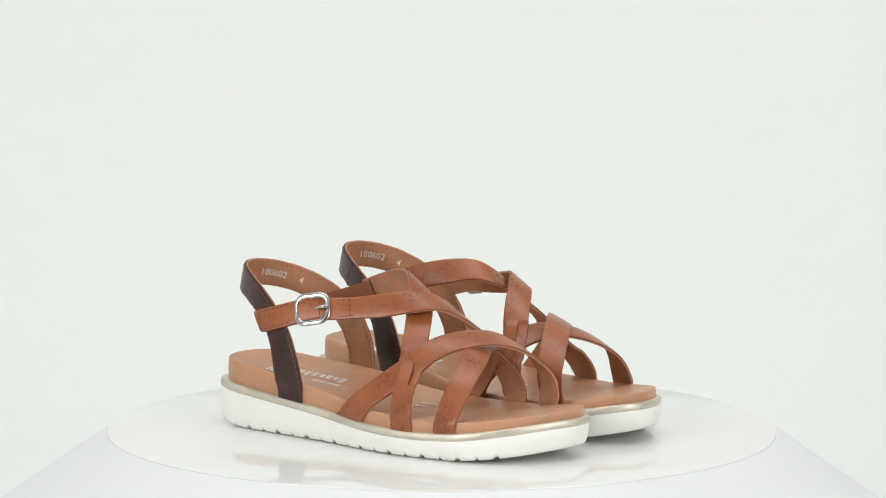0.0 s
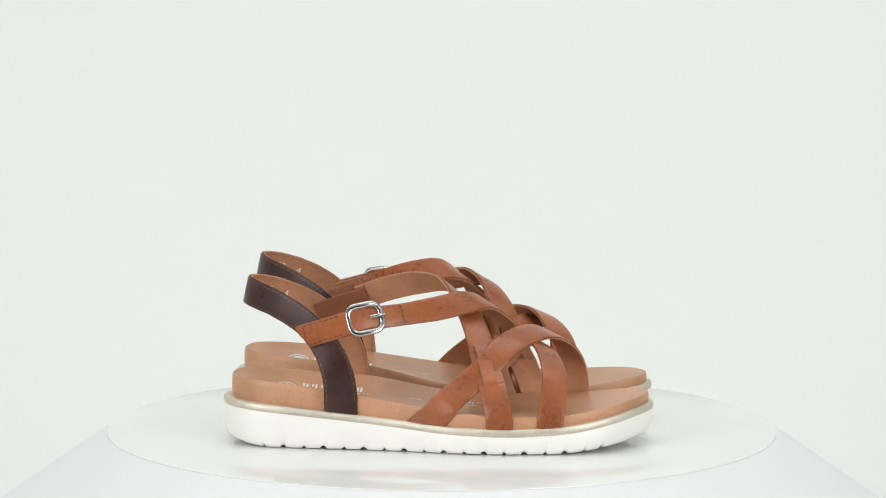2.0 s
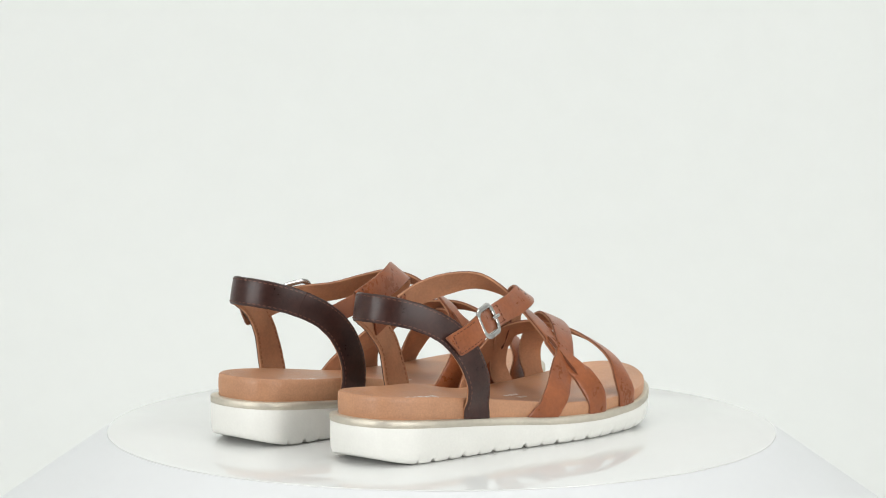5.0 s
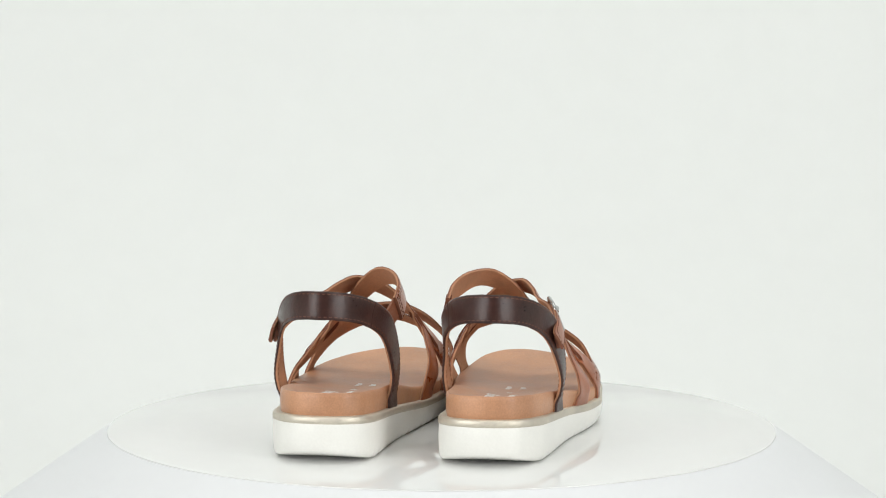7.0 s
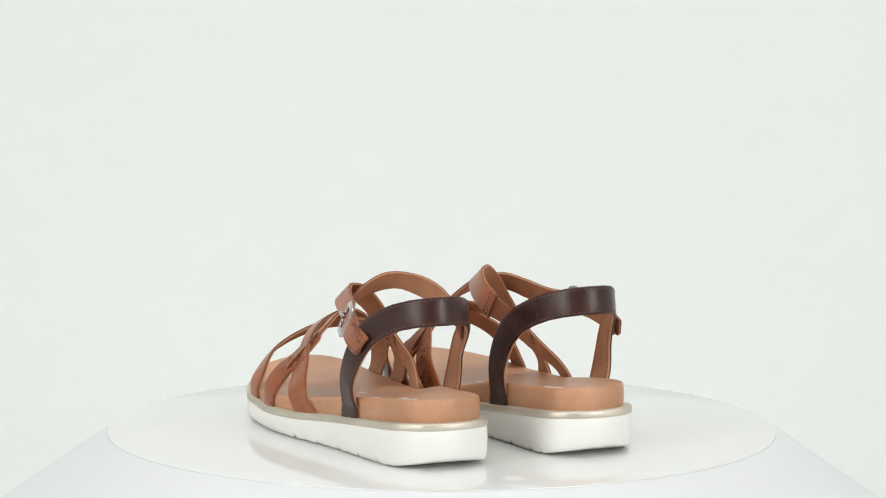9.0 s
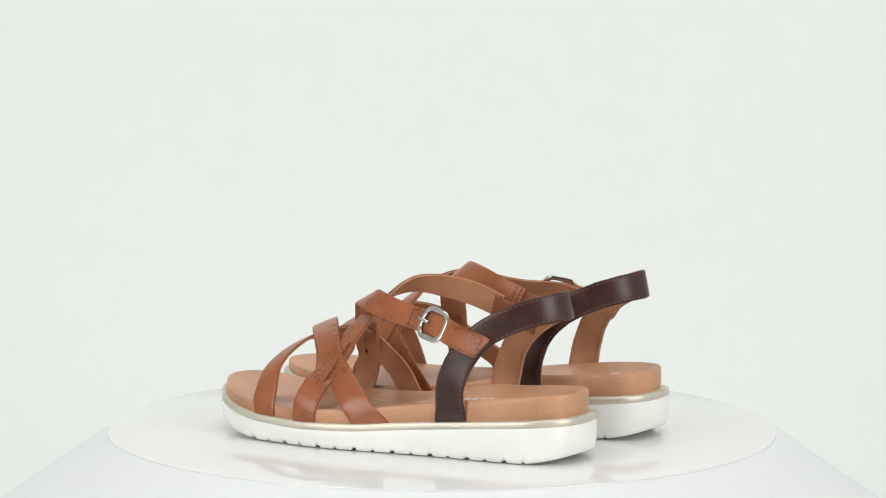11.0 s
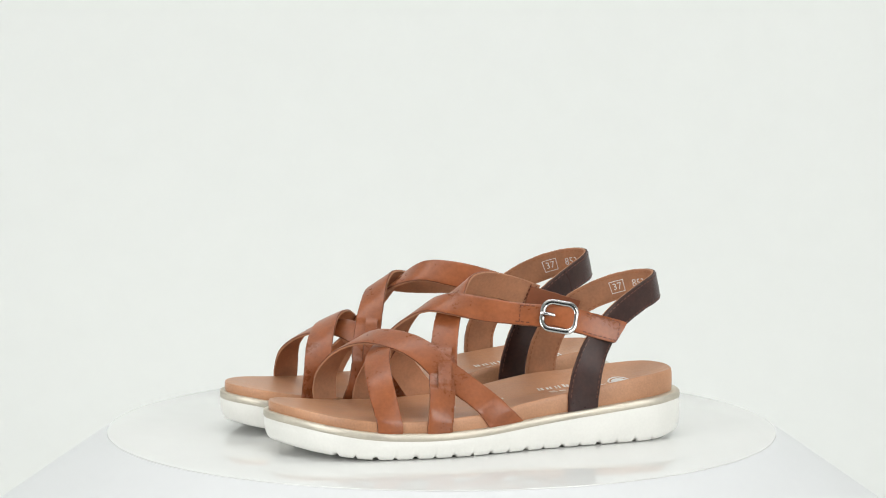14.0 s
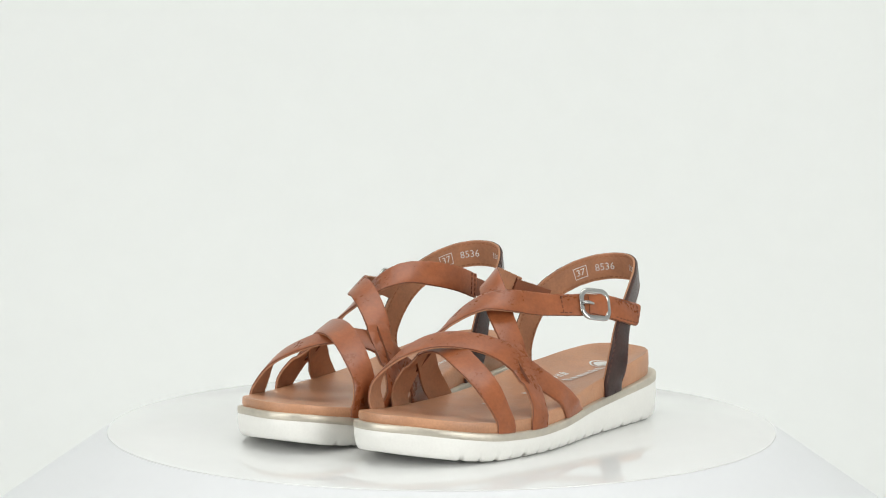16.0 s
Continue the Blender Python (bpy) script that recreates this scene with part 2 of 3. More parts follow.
def sole(sandal, side):
    def groove(x, i):
        return notch(i) if -0.107 < x < 0.106 else 0.0

    fine = [0.00025 * (i % 2) for i in range(STEPS)]
    rings = [with_z(ring_at(-0.004, s), lambda x, i: under_z(x) + 0.0012) for s in (0.999, 0.6, 0.25)]
    rings.append(with_z(ring_at(-0.0085), lambda x, i: under_z(x) + groove(x, i) * 0.9))
    rings.append(with_z(wall_ring(-0.0013, -0.0024), lambda x, i: under_z(x) + groove(x, i) + fine[i]))
    rings.append(with_z(wall_ring(-0.0004, -0.0012), lambda x, i: under_z(x) + 0.0009 + groove(x, i)))
    rings.append(with_z(wall_ring(0.0004, -0.0001), lambda x, i: under_z(x) + 0.0034))
    rings.append(with_z(ring_at(0.0008), lambda x, i: under_z(x) + 0.0075))
    rings.append(with_z(ring_at(0.0010), lambda x, i: 0.5 * (under_z(x) + 0.0075 + rim_z(x) - 0.0055)))
    rings.append(with_z(ring_at(0.0008), lambda x, i: rim_z(x) - 0.0056))
    rings.append(with_z(ring_at(0.0006), lambda x, i: rim_z(x) - 0.0046))
    rings.append(with_z(ring_at(-0.0012), lambda x, i: rim_z(x) - 0.0042))
    rings += [with_z(ring_at(-0.0012, s), lambda x, i: rim_z(x) - 0.0042) for s in (0.3, 0.999)]
    part("outsole", loft(rings, side), RUBBER, sandal, "white rubber outsole with grooved tread")
    trim = [(-0.0030, -0.0046), (0.0006, -0.0046), (0.0011, -0.0042), (0.0012, -0.0026), (0.0011, -0.0009), (0.0006, -0.0003), (-0.0012, 0.0), (-0.0062, 0.0)]
    rings = [with_z(ring_at(o), lambda x, i, d=d: rim_z(x) + d) for o, d in trim]
    rings.append(rings[0])
    part("trim_band", loft(rings, side), GOLD, sandal, "champagne metallic trim band")
    rings = [with_z(bed_ring(-0.0030, s), lambda x, i: rim_z(x) - 0.0030) for s in (0.999, 0.0)]
    for o, f in ((-0.0022, 0.02), (-0.0018, 0.35), (-0.0019, 0.75), (-0.0022, 0.94)):
        rings.append(with_z(bed_ring(o), lambda x, i, f=f: rim_z(x) + f * (bed_top(x, RING[i, 1], 0) - rim_z(x))))
    for s in (0.0, 0.05, 0.12, 0.25, 0.4, 0.6, 0.8, 0.93, 1.0):
        rings.append(with_z(bed_ring(-0.0031, s), lambda x, i, s=s: bed_top(x, RING[i, 1] * (1 - s), s)))
    part("footbed", loft(rings, side), FOOTBED, sandal, "smooth tan leather footbed with a heel cup")


def cling(p, depth):
    """Lays the low end of a strap along the footbed's side."""
    over = p[2] - rim_z(p[0])
    if over > 0.0105:
        return p
    k = int(np.argmin(((RING - p[:2]) ** 2).sum(1)))
    w = np.clip((0.0105 - over) / 0.0075, 0, 1)
    w = w * w * (3 - 2 * w)
    d = float((p[:2] - RING[k]) @ NORMALS[k])
    q = p.copy()
    q[:2] += NORMALS[k] * (-0.0012 - 0.0008 * np.clip(-over / 0.002, 0, 1) + depth - d) * w
    return q


def ribbon(rows, side, thick=0.0020, crown=0.0005, count=56, slant=0.0, taper=False, gap=None):
    """A leather strap through rows of (x, v, z, normal x, v, z, width). Returns its mesh and its frames.
    gap: (share of the length, half share, two places across): slits that let another strap pass under the band between them."""
    c = even_spline(rows, count)
    c[:, 2] += 0.0014 * np.clip((c[:, 2] - 0.034) / 0.03, 0, 1)
    pos, nor, wid = c[:, :3], c[:, 3:6], c[:, 6]
    tan = np.gradient(pos, axis=0)
    tan /= np.linalg.norm(tan, axis=1)[:, None]
    across = np.cross(tan, nor)
    across /= np.linalg.norm(across, axis=1)[:, None]
    nor = np.cross(across, tan)
    h, e = thick / 2, 0.0004
    low, high = gap[2:] if gap else (-0.4, 0.4)
    lanes = [[-1.0, -1.0, -1.0, (low - 1) / 2, low], [low, (low + high) / 2, high], [high, (1 + high) / 2, 1.0, 1.0, 1.0]]
    verts, faces, slots, rings = [], [], [], []
    for j, (p, a, n, w) in enumerate(zip(pos, across, nor, wid)):
        w = w / 2
        w *= (0.90, 0.975)[j] if taper and j < 2 else 1.0
        cut = slant * max(0.0, 1 - j / 10) * (1 if a[2] > 0 else -1)
        u = j / (count - 1)
        bulge = min(1.0, max(0.0, 1 - abs(u - gap[0]) / gap[1]) / 0.25) if gap else 0.0
        bulge *= bulge * (3 - 2 * bulge)
        row = []
        for k, lane in enumerate(lanes):
            lift = bulge * (0.0008 if k == 1 else -0.0013)
            top, low_side = [], []
            for m, f in enumerate(lane):
                q, r = f * w, h + crown * (1 - f * f)
                if abs(f) == 1.0:
                    step = m if k == 0 else len(lane) - 1 - m
                    q, r = ((f * w, 0.0), (f * (w - e * 0.5), h * 0.75), (f * (w - e * 2), h))[step]
                    q += f * 0.00006 * (math.sin(j * 2.7 + k * 2) + math.sin(j * 1.13 + 1.0 + k))
                top.append((q, r + lift))
                low_side.append((q, (-h + crown * (1 - f * f) if abs(f) < 1.0 else r if r == 0.0 else -h) + lift))
            base = len(verts)
            verts += [cling(p + a * q + n * r - tan[j] * q * cut, r) for q, r in top + low_side]
            row.append((base, len(lane)))
        rings.append((row, bulge))
    for (r0, b0), (r1, b1) in zip(rings, rings[1:]):
        for k in range(3):
            (a0, m), (a1, _) = r0[k], r1[k]
            for i in range(m - 1):
                rim = (k == 0 and i == 0) or (k == 2 and i == m - 2)
                faces += [(a0 + i, a0 + i + 1, a1 + i + 1, a1 + i), (a0 + m + i, a1 + m + i, a1 + m + i + 1, a0 + m + i + 1)]
                slots += [2 if rim else 0, 1]
            for i in ((m - 1,) if k == 0 else (0, m - 1) if k == 1 else (0,)):
                if b0 + b1 > 0:
                    faces.append((a0 + i, a1 + i, a1 + m + i, a0 + m + i))
                    slots.append(2)
    for row, _ in (rings[0], rings[-1]):
        for a0, m in row:
            faces.append(tuple(range(a0, a0 + m)) + tuple(range(a0 + 2 * m - 1, a0 + m - 1, -1)))
            slots.append(2)
    bm = bm_from([(v[0], side * v[1], v[2]) for v in verts], faces, slots)
    return bm, (pos, across, nor, tan, wid)


def dashes(frames, side, edge, lift, j0=0.0, j1=1.0, pitch=0.0033, length=0.0020, size=0.00026):
    """Stitches along one edge of a strap: edge is -1 or 1, lift the height over its middle."""
    pos, across, nor, tan, wid = frames
    line = pos + across * (edge * (wid / 2 - 0.0017))[:, None] + nor * lift
    line = np.array([cling(q, lift) for q in line])
    s = np.concatenate([[0], np.cumsum(np.linalg.norm(np.diff(line, axis=0), axis=1))])
    bm = bmesh.new()
    total = s[-1]
    u = total * j0 + pitch / 2
    while u < total * j1 - length:
        a = np.array([np.interp(u, s, line[:, k]) for k in range(3)])
        b = np.array([np.interp(u + length, s, line[:, k]) for k in range(3)])
        j = int(np.clip(np.searchsorted(s, u), 0, len(s) - 1))
        w, n = across[j] * size, nor[j] * size
        ring = []
        for p, k in ((a, 0.35), (a + (b - a) * 0.25, 1.0), (b - (b - a) * 0.25, 1.0), (b, 0.35)):
            ring.append([bm.verts.new((q[0], side * q[1], q[2])) for q in (p - w - n, p - w + n * k, p + w + n * k, p + w - n)])
        for r0, r1 in zip(ring, ring[1:]):
            for i in range(4):
                bm.faces.new((r0[i], r0[(i + 1) % 4], r1[(i + 1) % 4], r1[i]))
        bm.faces.new(ring[0])
        bm.faces.new(ring[-1])
        u += pitch
    return bm


def cross_dashes(frames, side, u, lift, pitch=0.0030, length=0.0018, size=0.00028):
    """A row of stitches across a strap at the share u of its length."""
    pos, across, nor, tan, wid = frames
    j = int(round(u * (len(pos) - 1)))
    p, a, n, t, w = pos[j], across[j], nor[j], tan[j], wid[j]
    steps = int((w - 0.003) / pitch)
    bm = bmesh.new()
    for k in range(steps + 1):
        c = p + a * ((k - steps / 2) * pitch) + n * lift
        corners = []
        for h in (-1, 1):
            corners += [bm.verts.new(((q := c + a * (e * length / 2) + t * (f * size) + n * (h * size))[0], side * q[1], q[2])) for e, f in ((-1, -1), (1, -1), (1, 1), (-1, 1))]
        for f in ((0, 1, 2, 3), (4, 5, 6, 7), (0, 1, 5, 4), (1, 2, 6, 5), (2, 3, 7, 6), (3, 0, 4, 7)):
            bm.faces.new([corners[i] for i in f])
    return bm


def groove_line(frames, side, places, lift, width=0.0007):
    """A dark cut laid along a strap: places are (share of the length, share of the half width)."""
    pos, across, nor, tan, wid = frames
    n = len(pos) - 1
    pts, ups = [], []
    for u, w in places:
        f = u * n
        j = int(min(f, n - 1))
        k = f - j
        a = across[j] * (1 - k) + across[j + 1] * k
        up = nor[j] * (1 - k) + nor[j + 1] * k
        pts.append(pos[j] * (1 - k) + pos[j + 1] * k + a * w * wid[j] / 2 + up * lift)
        ups.append(up)
    return tube(spline(pts, 14), width / 2, side, False, 6, 0.8, np.mean(ups, 0))


def place_on(rows, place):
    """How far along a strap, from 0 to 1, it passes nearest to a place."""
    c = even_spline(rows, 400)[:, :3]
    return float(np.argmin(((c - np.array(place[:3])) ** 2).sum(1))) / 399


def merged(*bms):
    out = bmesh.new()
    for b in bms:
        me = bpy.data.meshes.new("joined")
        b.to_mesh(me)
        b.free()
        out.from_mesh(me)
        bpy.data.meshes.remove(me)
    return out


def tube(path, radius, side, closed=True, sides=10, flat=1.0, up=None):
    p = np.array(path, float)
    n = len(p)
    tan = np.roll(p, -1, 0) - np.roll(p, 1, 0) if closed else np.gradient(p, axis=0)
    tan /= np.linalg.norm(tan, axis=1)[:, None]
    verts, faces = [], []
    for q, t in zip(p, tan):
        a = np.cross(t, up)
        a /= np.linalg.norm(a)
        b = np.cross(a, t)
        for k in range(sides):
            w = 2 * math.pi * k / sides
            d = q + a * radius * math.cos(w) + b * radius * flat * math.sin(w)
            verts.append((d[0], side * d[1], d[2]))
    for j in range(n if closed else n - 1):
        for k in range(sides):
            a, b = j * sides + k, j * sides + (k + 1) % sides
            c, d = ((j + 1) % n) * sides + (k + 1) % sides, ((j + 1) % n) * sides + k
            faces.append((a, b, c, d))
    if not closed:
        faces += [tuple(range(sides)), tuple(range((n - 1) * sides, n * sides))]
    return bm_from(verts, faces)


# straps: x, v, z, the direction they face, their width
def edge_v(x, outer):
    pts = RING[(RING[:, 1] > -0.005) == outer] if abs(x) < 0.1 else RING
    pts = pts[np.argsort(pts[:, 0])]
    return float(np.interp(x, pts[:, 0], pts[:, 1]))


def foot(x, outer, width, slant=0.0):
    """The last stretch of a strap: down the footbed's side into the seam over the trim."""
    sign = 1 if outer else -1
    v = edge_v(x, outer) - sign * 0.0011
    return [(x, v, rim_z(x) + 0.0040, 0.0, sign, 0.10, width), (x - slant, v, rim_z(x - slant) - 0.0030 + 0.04 * slant, 0.0, sign, 0.0, width)]


HEEL = foot(-0.0570, True, 0.0205)[::-1] + [(-0.0583, 0.0370, 0.044, 0.0, 1, 0.0, 0.0193), (-0.0655, 0.0350, 0.061, -0.15, 1, 0.05, 0.0178),
        (-0.0785, 0.0310, 0.0755, -0.4, 0.9, 0.1, 0.0165), (-0.0963, 0.0230, 0.0857, -0.65, 0.75, 0.15, 0.0166), (-0.1106, 0.0124, 0.0905, -0.9, 0.45, 0.2, 0.0170),
        (-0.1158, 0.0000, 0.0916, -1, 0, 0.2, 0.0172), (-0.1106, -0.0138, 0.0905, -0.9, -0.45, 0.2, 0.0170), (-0.0958, -0.0250, 0.0857, -0.65, -0.75, 0.15, 0.0166),
        (-0.0765, -0.0325, 0.0755, -0.4, -0.9, 0.1, 0.0165), (-0.0615, -0.0340, 0.061, -0.15, -1, 0.05, 0.0178), (-0.0545, -0.0345, 0.044, 0, -1, 0.0, 0.0193)] + foot(-0.0525, False, 0.0205)
TAB = [(-0.0805, 0.0365, 0.0677, -0.12, 1, 0.3, 0.0150), (-0.0620, 0.0357, 0.0732, 0.05, 1, 0.33, 0.0148), (-0.0480, 0.0324, 0.0775, 0.2, 1, 0.4, 0.0140), (-0.0385, 0.0286, 0.0790, 0.25, 1, 0.45, 0.0120)]
# where one strap is drawn through slits in another, on the outer and the inner side
OUTER_WEAVE = (0.0310, 0.0300, 0.0497, 0.2, 1, 0.55)
INNER_WEAVE = (0.0465, -0.0322, 0.0548, 0.15, -1, 0.65)
BUCKLE_STRAP = [(-0.0760, 0.0340, 0.0685, -0.12, 1, 0.3, 0.0135), (-0.0620, 0.0338, 0.0726, 0.05, 1, 0.33, 0.0138), (-0.0430, 0.0295, 0.0777, 0.25, 1, 0.42, 0.0143),
                (-0.0205, 0.0205, 0.0797, 0.3, 0.9, 0.5, 0.0140), (0.0000, 0.0152, 0.0826, 0.22, 0.95, 0.5, 0.0152), (0.0170, 0.0085, 0.0857, 0.32, 0.75, 0.75, 0.0160),
                (0.0275, -0.0030, 0.0845, 0.55, 0.1, 1.0, 0.0158), (0.0375, -0.0180, 0.0735, 0.55, -0.6, 0.8, 0.0158), (*INNER_WEAVE, 0.0162), (0.0510, -0.0402, 0.0435, -0.05, -1, 0.45, 0.0160),
                (0.0560, -0.0450, 0.0300, -0.15, -1, 0.3, 0.0158)] + foot(0.0585, False, 0.0155)
INSTEP_STRAP = [(-0.0500, -0.0352, 0.0812, -0.05, -1, 0.2, 0.0158), (-0.0320, -0.0338, 0.0877, 0.1, -1, 0.25, 0.0160), (-0.0140, -0.0275, 0.0924, 0.2, -0.95, 0.45, 0.0162),
                (0.0020, -0.0168, 0.0938, 0.35, -0.6, 0.8, 0.0160), (0.0130, -0.0050, 0.0872, 0.5, 0.0, 1.0, 0.0158), (0.0195, 0.0045, 0.0775, 0.5, 0.6, 0.75, 0.0160),
                (0.0250, 0.0150, 0.0665, 0.4, 0.9, 0.55, 0.0160), (*OUTER_WEAVE, 0.0165), (0.0348, 0.0402, 0.0395, -0.05, 1, 0.42, 0.0165),
                (0.0380, 0.0480, 0.0280, -0.12, 1, 0.22, 0.0163)] + foot(0.0392, True, 0.0160)
TOE_STRAP = foot(-0.0010, True, 0.0180, 0.007)[::-1] + [(0.0080, 0.0432, 0.0315, -0.25, 1, 0.35, 0.0172), (0.0195, 0.0366, 0.0408, 0.0, 1, 0.55, 0.0165), (*OUTER_WEAVE, 0.0160),
             (0.0395, 0.0215, 0.0585, 0.3, 0.8, 0.8, 0.0160), (0.0500, 0.0090, 0.0642, 0.4, 0.45, 1, 0.0165), (0.0645, -0.0110, 0.0650, 0.5, 0.0, 1, 0.0165),
             (0.0765, -0.0300, 0.0550, 0.5, -0.6, 0.8, 0.0165), (0.0830, -0.0420, 0.0390, 0.3, -1, 0.4, 0.0160)] + foot(0.0845, False, 0.0155)
CROSS_STRAP = foot(0.0195, False, 0.0180, 0.004)[::-1] + [(0.0290, -0.0415, 0.0350, 0.15, -1, 0.5, 0.0168), (0.0375, -0.0378, 0.0450, 0.2, -1, 0.6, 0.0162), (*INNER_WEAVE, 0.0160),
               (0.0530, -0.0190, 0.0600, 0.35, -0.6, 0.9, 0.0160), (0.0580, -0.0060, 0.0608, 0.4, -0.2, 1, 0.0160), (0.0672, 0.0130, 0.0558, 0.5, 0.3, 1, 0.0160),
               (0.0720, 0.0338, 0.0440, 0.4, 0.8, 0.65, 0.0160), (0.0710, 0.0440, 0.0300, 0.05, 1, 0.3, 0.0160)] + foot(0.0700, True, 0.0158)
ELASTIC_ROWS = [(-0.0760, -0.0302, 0.0725, -0.3, -1, 0.1, 0.0118), (-0.0620, -0.0328, 0.0775, -0.1, -1, 0.2, 0.0118), (-0.0450, -0.0338, 0.0828, 0, -1, 0.25, 0.0118)]


def straps(sandal, side):
    bm, fr = ribbon(HEEL, side, 0.0024, 0.0003, 110)
    heel = part("heel_strap", bm, [DARK, LINING, DARK_EDGE], sandal, "dark brown leather slingback strap with tan suede lining")
    for lift, thread in ((0.0013, PALE_THREAD), (-0.0013, TAN_THREAD)):
        st = merged(*[dashes(fr, side, e, lift, 0.035, 0.965) for e in (-1, 1)])
        tagged(part("stitching", st, thread, heel), kind="stuff")
    bm, fr_b = ribbon(BUCKLE_STRAP, side, 0.0020, 0.0004, 150, gap=(place_on(BUCKLE_STRAP, INNER_WEAVE), 0.074, -0.22, 0.68))
    strap = part("buckle_strap", bm, [LEATHER, LINING, EDGE], sandal, "tan leather buckle strap with a stitched end")
    st = merged(*[dashes(fr_b, side, e, 0.0012, 0.235, 0.285) for e in (-1, 1)], cross_dashes(fr_b, side, 0.285, 0.0014))
    tagged(part("stitching", st, THREAD, strap), kind="stuff")
    bm, fr_t = ribbon(TAB, side, 0.0016, 0.0004, 40, 0.38, True)
    tab = part("strap_end", bm, [LEATHER, LINING, EDGE], sandal, "stitched tan leather strap end drawn through the buckle")
    st = merged(*[dashes(fr_t, side, e, 0.0010, 0.02, 0.60) for e in (-1, 1)], cross_dashes(fr_t, side, 0.045, 0.0011))
    tagged(part("stitching", st, THREAD, tab), kind="stuff")
    bm, fr_i = ribbon(INSTEP_STRAP, side, 0.0020, 0.0003, 150, gap=(place_on(INSTEP_STRAP, OUTER_WEAVE), 0.088, -0.58, 0.40))
    instep = part("instep_strap", bm, [LEATHER, LINING, EDGE], sandal, "tan leather instep strap")
    st = merged(*[cross_dashes(fr_i, side, u, e * 0.0013) for u in (0.015, 0.035) for e in (-1, 1)])
    tagged(part("stitching", st, THREAD, instep), kind="stuff")
    part("seam", groove_line(fr, side, [(0.66, -0.97), (0.655, 0.0), (0.66, 0.97)], 0.0013, 0.0008), DARK_EDGE, heel, "dark cross seam")
    part("toe_strap", ribbon(TOE_STRAP, side, 0.0018, 0.0003, 110, 0.55)[0], [LEATHER, LINING, EDGE], sandal, "tan leather strap over the toes")
    part("cross_strap", ribbon(CROSS_STRAP, side, 0.0018, 0.0003, 110, 0.35)[0], [LEATHER, LINING, EDGE], sandal, "tan leather strap crossing under the toe strap")
    part("elastic_insert", ribbon(ELASTIC_ROWS, side, 0.0014, 0.0, 24)[0], ELASTIC, sandal, "brown elastic insert")
    return fr, fr_b


def buckle(sandal, side, fr):
    pos, across, nor, tan, wid = fr
    j = int(np.argmin(abs(pos[:, 0] + 0.043)))
    c, t, n = pos[j], tan[j], nor[j]
    a = np.cross(n, t)
    if a[2] < 0:
        a = -a
    frame_path = []
    hx, hy, r = 0.0101, 0.0086, 0.0056
    for cx, cy, a0 in ((hx - r, hy - r, 0), (-hx + r, hy - r, 90), (-hx + r, -hy + r, 180), (hx - r, -hy + r, 270)):
        for w in np.linspace(a0, a0 + 90, 11):
            u, v = cx + r * math.cos(radians(w)), cy + r * math.sin(radians(w))
            frame_path.append(c + t * u + a * v + n * (0.0024 - 8.0 * u * u))
    ob = part("buckle", tube(frame_path, 0.00178, side, True, 12, 0.62, n), STEEL, sandal, "polished steel roller buckle")
    prong = [c + t * u + n * h for u, h in ((0.0030, 0.0034), (0.0055, 0.0042), (0.0088, 0.0047), (0.0114, 0.0036))]
    part("prong", tube(spline(prong, 12), 0.0011, side, False, 8, 1.0, a), STEEL, ob)


def bars(rows, fn, depth=0.0003):
    """Thin raised marks: each row is the middle u, w, and the half sizes; fn lays them on a surface."""
    bm = bmesh.new()
    for u, w, du, dw in rows:
        lo = [bm.verts.new(fn(u + a * du, w + b * dw, 0.00005)) for a, b in ((-1, -1), (1, -1), (1, 1), (-1, 1))]
        hi = [bm.verts.new(fn(u + a * du * 0.9, w + b * dw * 0.9, depth)) for a, b in ((-1, -1), (1, -1), (1, 1), (-1, 1))]
        bm.faces.new(hi)
        for i in range(4):
            bm.faces.new((lo[i], lo[(i + 1) % 4], hi[(i + 1) % 4], hi[i]))
    return bm


def text_mesh(words, height):
    """Flat letters of the built-in font, centred on their origin."""
    data = bpy.data.curves.new("letters", "FONT")
    data.body, data.size, data.align_x, data.align_y, data.resolution_u = words, height / 0.7, "CENTER", "CENTER", 2
    ob = new("letters", data)
    bpy.context.view_layer.update()
    me = bpy.data.meshes.new_from_object(ob.evaluated_get(bpy.context.evaluated_depsgraph_get()))
    bpy.data.objects.remove(ob)
    bm = bmesh.new()
    bm.from_mesh(me)
    bpy.data.meshes.remove(me)
    return bm


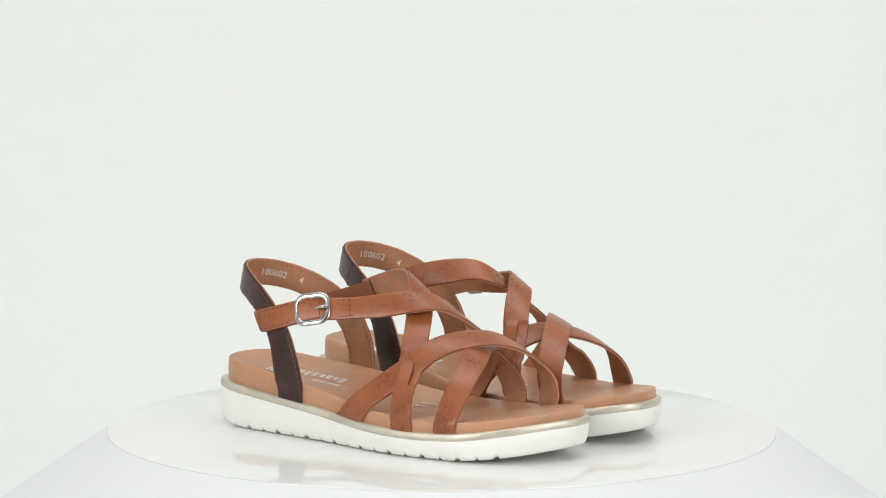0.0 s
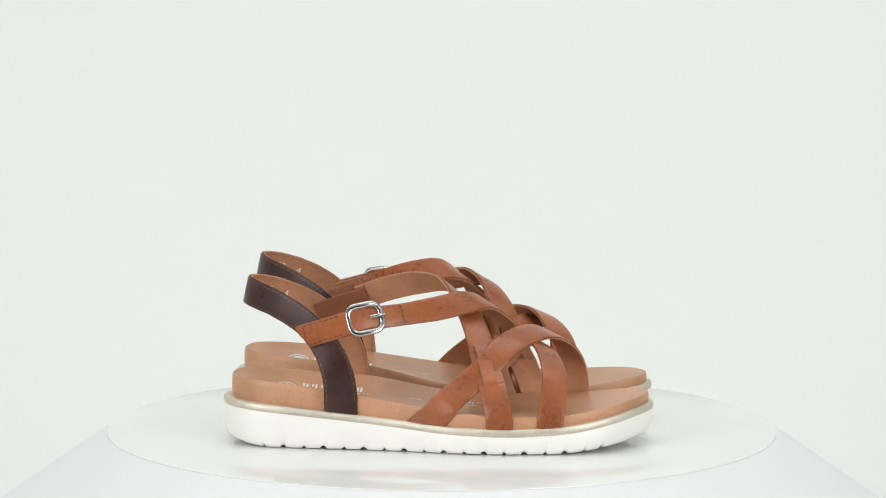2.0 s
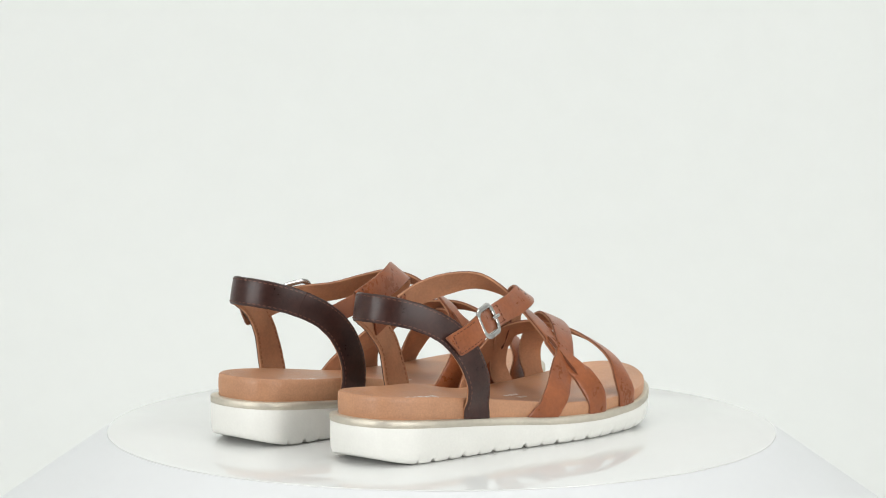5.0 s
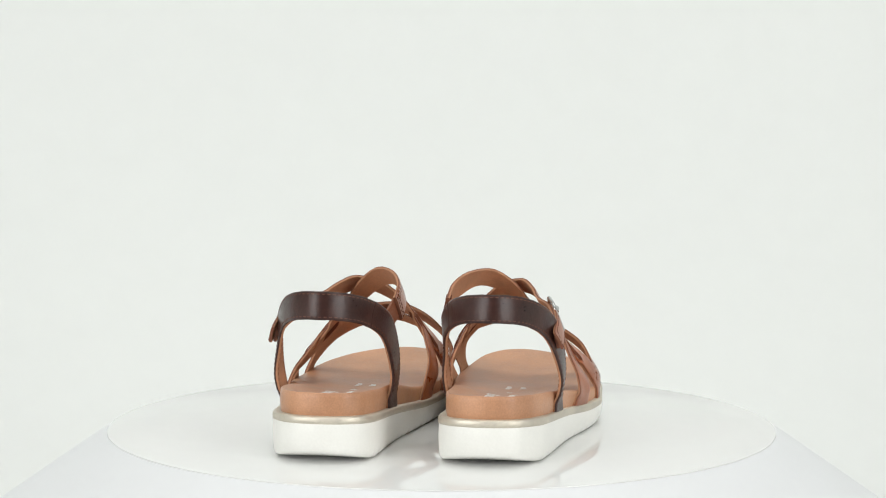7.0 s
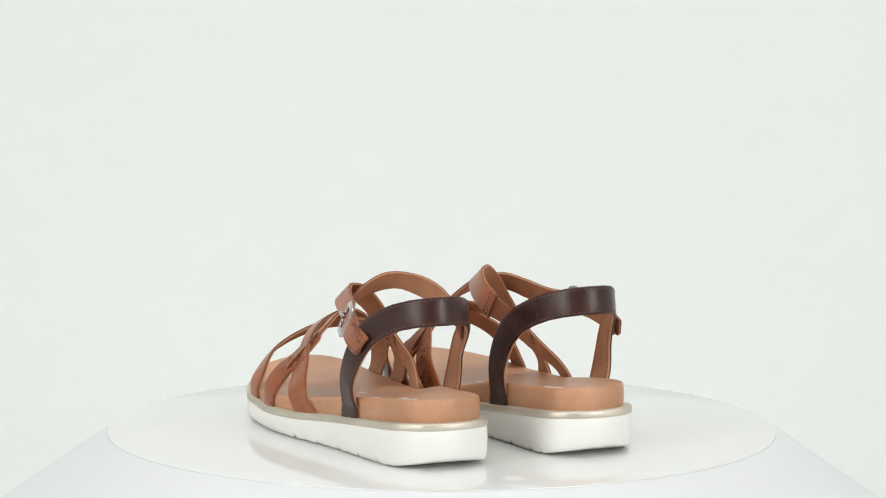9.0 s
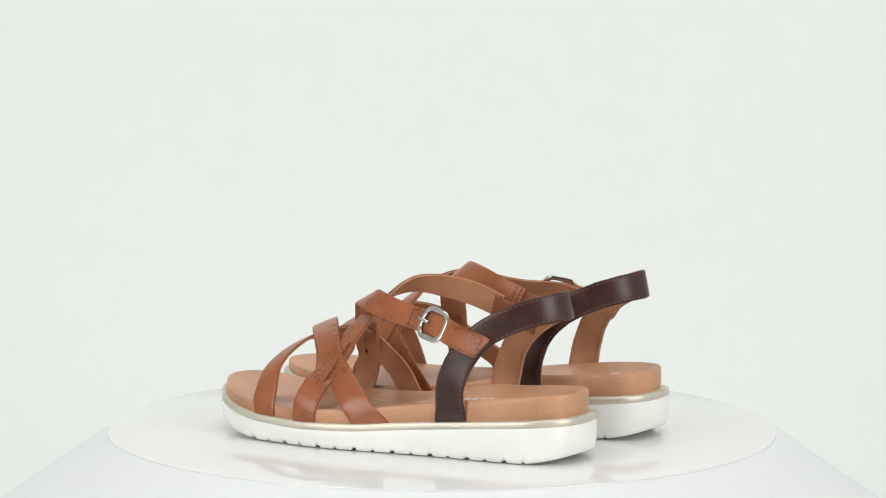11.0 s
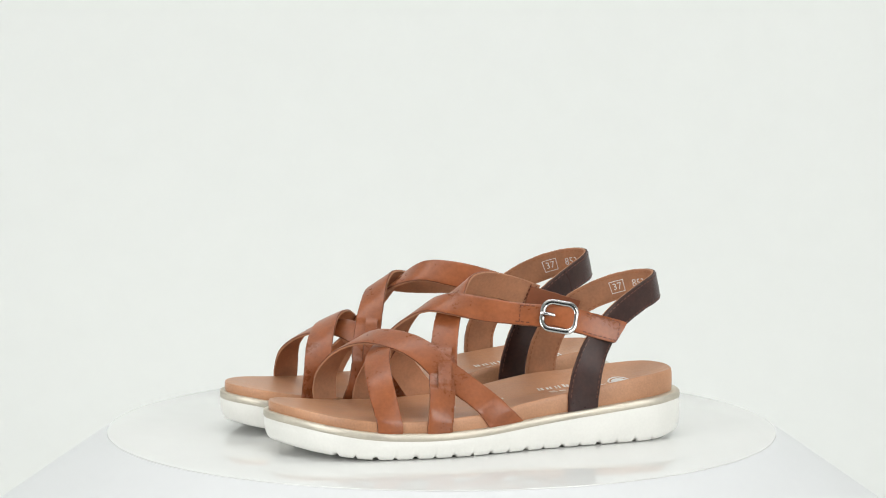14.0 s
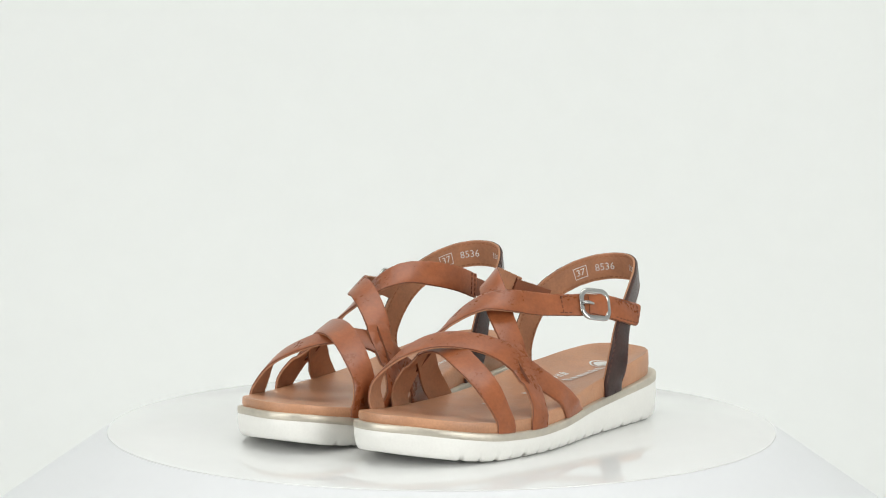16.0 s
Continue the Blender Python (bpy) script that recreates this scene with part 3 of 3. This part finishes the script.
def strap_print(strap, side, fr):
    """Numbers stamped inside the heel strap, read from the toe."""
    pos, across, nor, tan, wid = fr
    s = np.concatenate([[0], np.cumsum(np.linalg.norm(np.diff(pos, axis=0), axis=1))])
    mid = s[int(np.argmin(pos[:, 0]))]

    def lay(u, w):
        a = mid - side * u
        p, n, c = ([np.interp(a, s, q[:, k]) for k in range(3)] for q in (pos, nor, across))
        p, n, c = np.array(p), np.array(n), np.array(c)
        c = c if c[2] > 0 else -c
        q = p + c * w - n * 0.00125
        return q[0], side * q[1], q[2]

    def put(name, bm):
        for v in bm.verts:
            v.co = lay(v.co.x, v.co.y)
        part(name, bm, PRINT, strap, "pale stamped number", smooth=False)

    for words, u, h in (("37", -0.0282, 0.0042), ("8536", -0.0115, 0.0047), ("100602", 0.0160, 0.0042), ("4", 0.0345, 0.0042)):
        bm = text_mesh(words, h)
        for v in bm.verts:
            v.co.x += u
        put("number", bm)
    bm = bmesh.new()
    for x0, x1, y0, y1 in ((-0.0328, -0.0236, 0.0034, 0.0038), (-0.0328, -0.0236, -0.0038, -0.0034), (-0.0328, -0.0324, -0.0034, 0.0034), (-0.0240, -0.0236, -0.0034, 0.0034)):
        n = 6 if x1 - x0 > 0.002 else 1
        for k in range(n):
            a, b = x0 + (x1 - x0) * k / n, x0 + (x1 - x0) * (k + 1) / n
            bm.faces.new([bm.verts.new((x, y, 0)) for x, y in ((a, y0), (b, y0), (b, y1), (a, y1))])
    put("number_frame", bm)


def bed_print(sandal, side):
    """Worn silver marks on the footbed: an oval badge and rows of bars."""
    def lay(x, v, h):
        e = edge_v(x, v > 0)
        k = float(np.clip(1 - abs(v) / max(0.005, abs(e) - 0.003), 0, 1))
        return x, side * v, bed_top(x, v, k) + 0.0004 + h

    rnd = random.Random(5)
    for v0, x0, n, w, h in ((0.0062, -0.081, 7, 0.0038, 0.0084), (-0.0060, -0.060, 4, 0.0038, 0.0074), (0.0, -0.016, 2, 0.0030, 0.0040), (0.004, 0.016, 3, 0.0032, 0.0045), (-0.005, 0.018, 2, 0.0032, 0.0045)):
        rows = []
        for k in range(n):
            tall, mid = h * rnd.uniform(0.75, 1.0) / 2, x0 + k * w * 1.45
            for dx in (-0.28, 0.28):
                low = tall * rnd.uniform(0.65, 1.0)
                rows.append((mid + dx * w, side * (v0 + tall - low), w * rnd.uniform(0.13, 0.21), low))
        tagged(part("silver_print", bars(rows, lay, 0.00015), PRINT, sandal, "worn silver printed bars", smooth=False), kind="stuff")
    bm = bmesh.new()
    def ring(r0, r1, n=40):
        lo, hi = ([bm.verts.new(lay(-0.0925 + 0.0068 * r * math.cos(2 * math.pi * k / n), 0.001 + 0.0095 * r * math.sin(2 * math.pi * k / n), 0.0002)) for k in range(n)] for r in (r0, r1))
        for k in range(n):
            bm.faces.new((lo[k], lo[(k + 1) % n], hi[(k + 1) % n], hi[k]))
    ring(0.84, 1.0)
    ring(0.06, 0.68)
    part("silver_badge", bm, PRINT, sandal, "oval silver badge print", smooth=False)


def sandal(name, side, label):
    root = new(name)
    tagged(root, label, "sandal", "pair of sandals on the turntable")
    sole(root, side)
    fr, fr_b = straps(root, side)
    buckle(root, side, fr_b)
    bed_print(root, side)
    strap_print(next(o for o in root.children if o.name.startswith("heel_strap")), side, fr)
    return root


right_sandal = sandal("sandal", -1, "tan strappy leather sandal with steel buckle and white sole")
left_sandal = sandal("sandal", 1, "tan strappy leather sandal with steel buckle and white sole")


# ---------------------------------------------------------------- what moves
def motions():
    times = [0.25 * k for k in range(65)]

    def turned(x, y, toe_in, t):
        a = radians(START + RATE * t)
        return pose(x * math.cos(a) - y * math.sin(a), x * math.sin(a) + y * math.cos(a), 0.0, 0, 0, START + RATE * t + toe_in)

    walk(right_sandal, [(t, turned(-0.0008, -0.0439, 0.07, t)) for t in times])
    walk(left_sandal, [(t, turned(-0.0013, 0.0519, -4.02, t)) for t in times])
    walk(platter, [(t, pose(0, 0, 0, 0, 0, START + RATE * t)) for t in times])


motions()
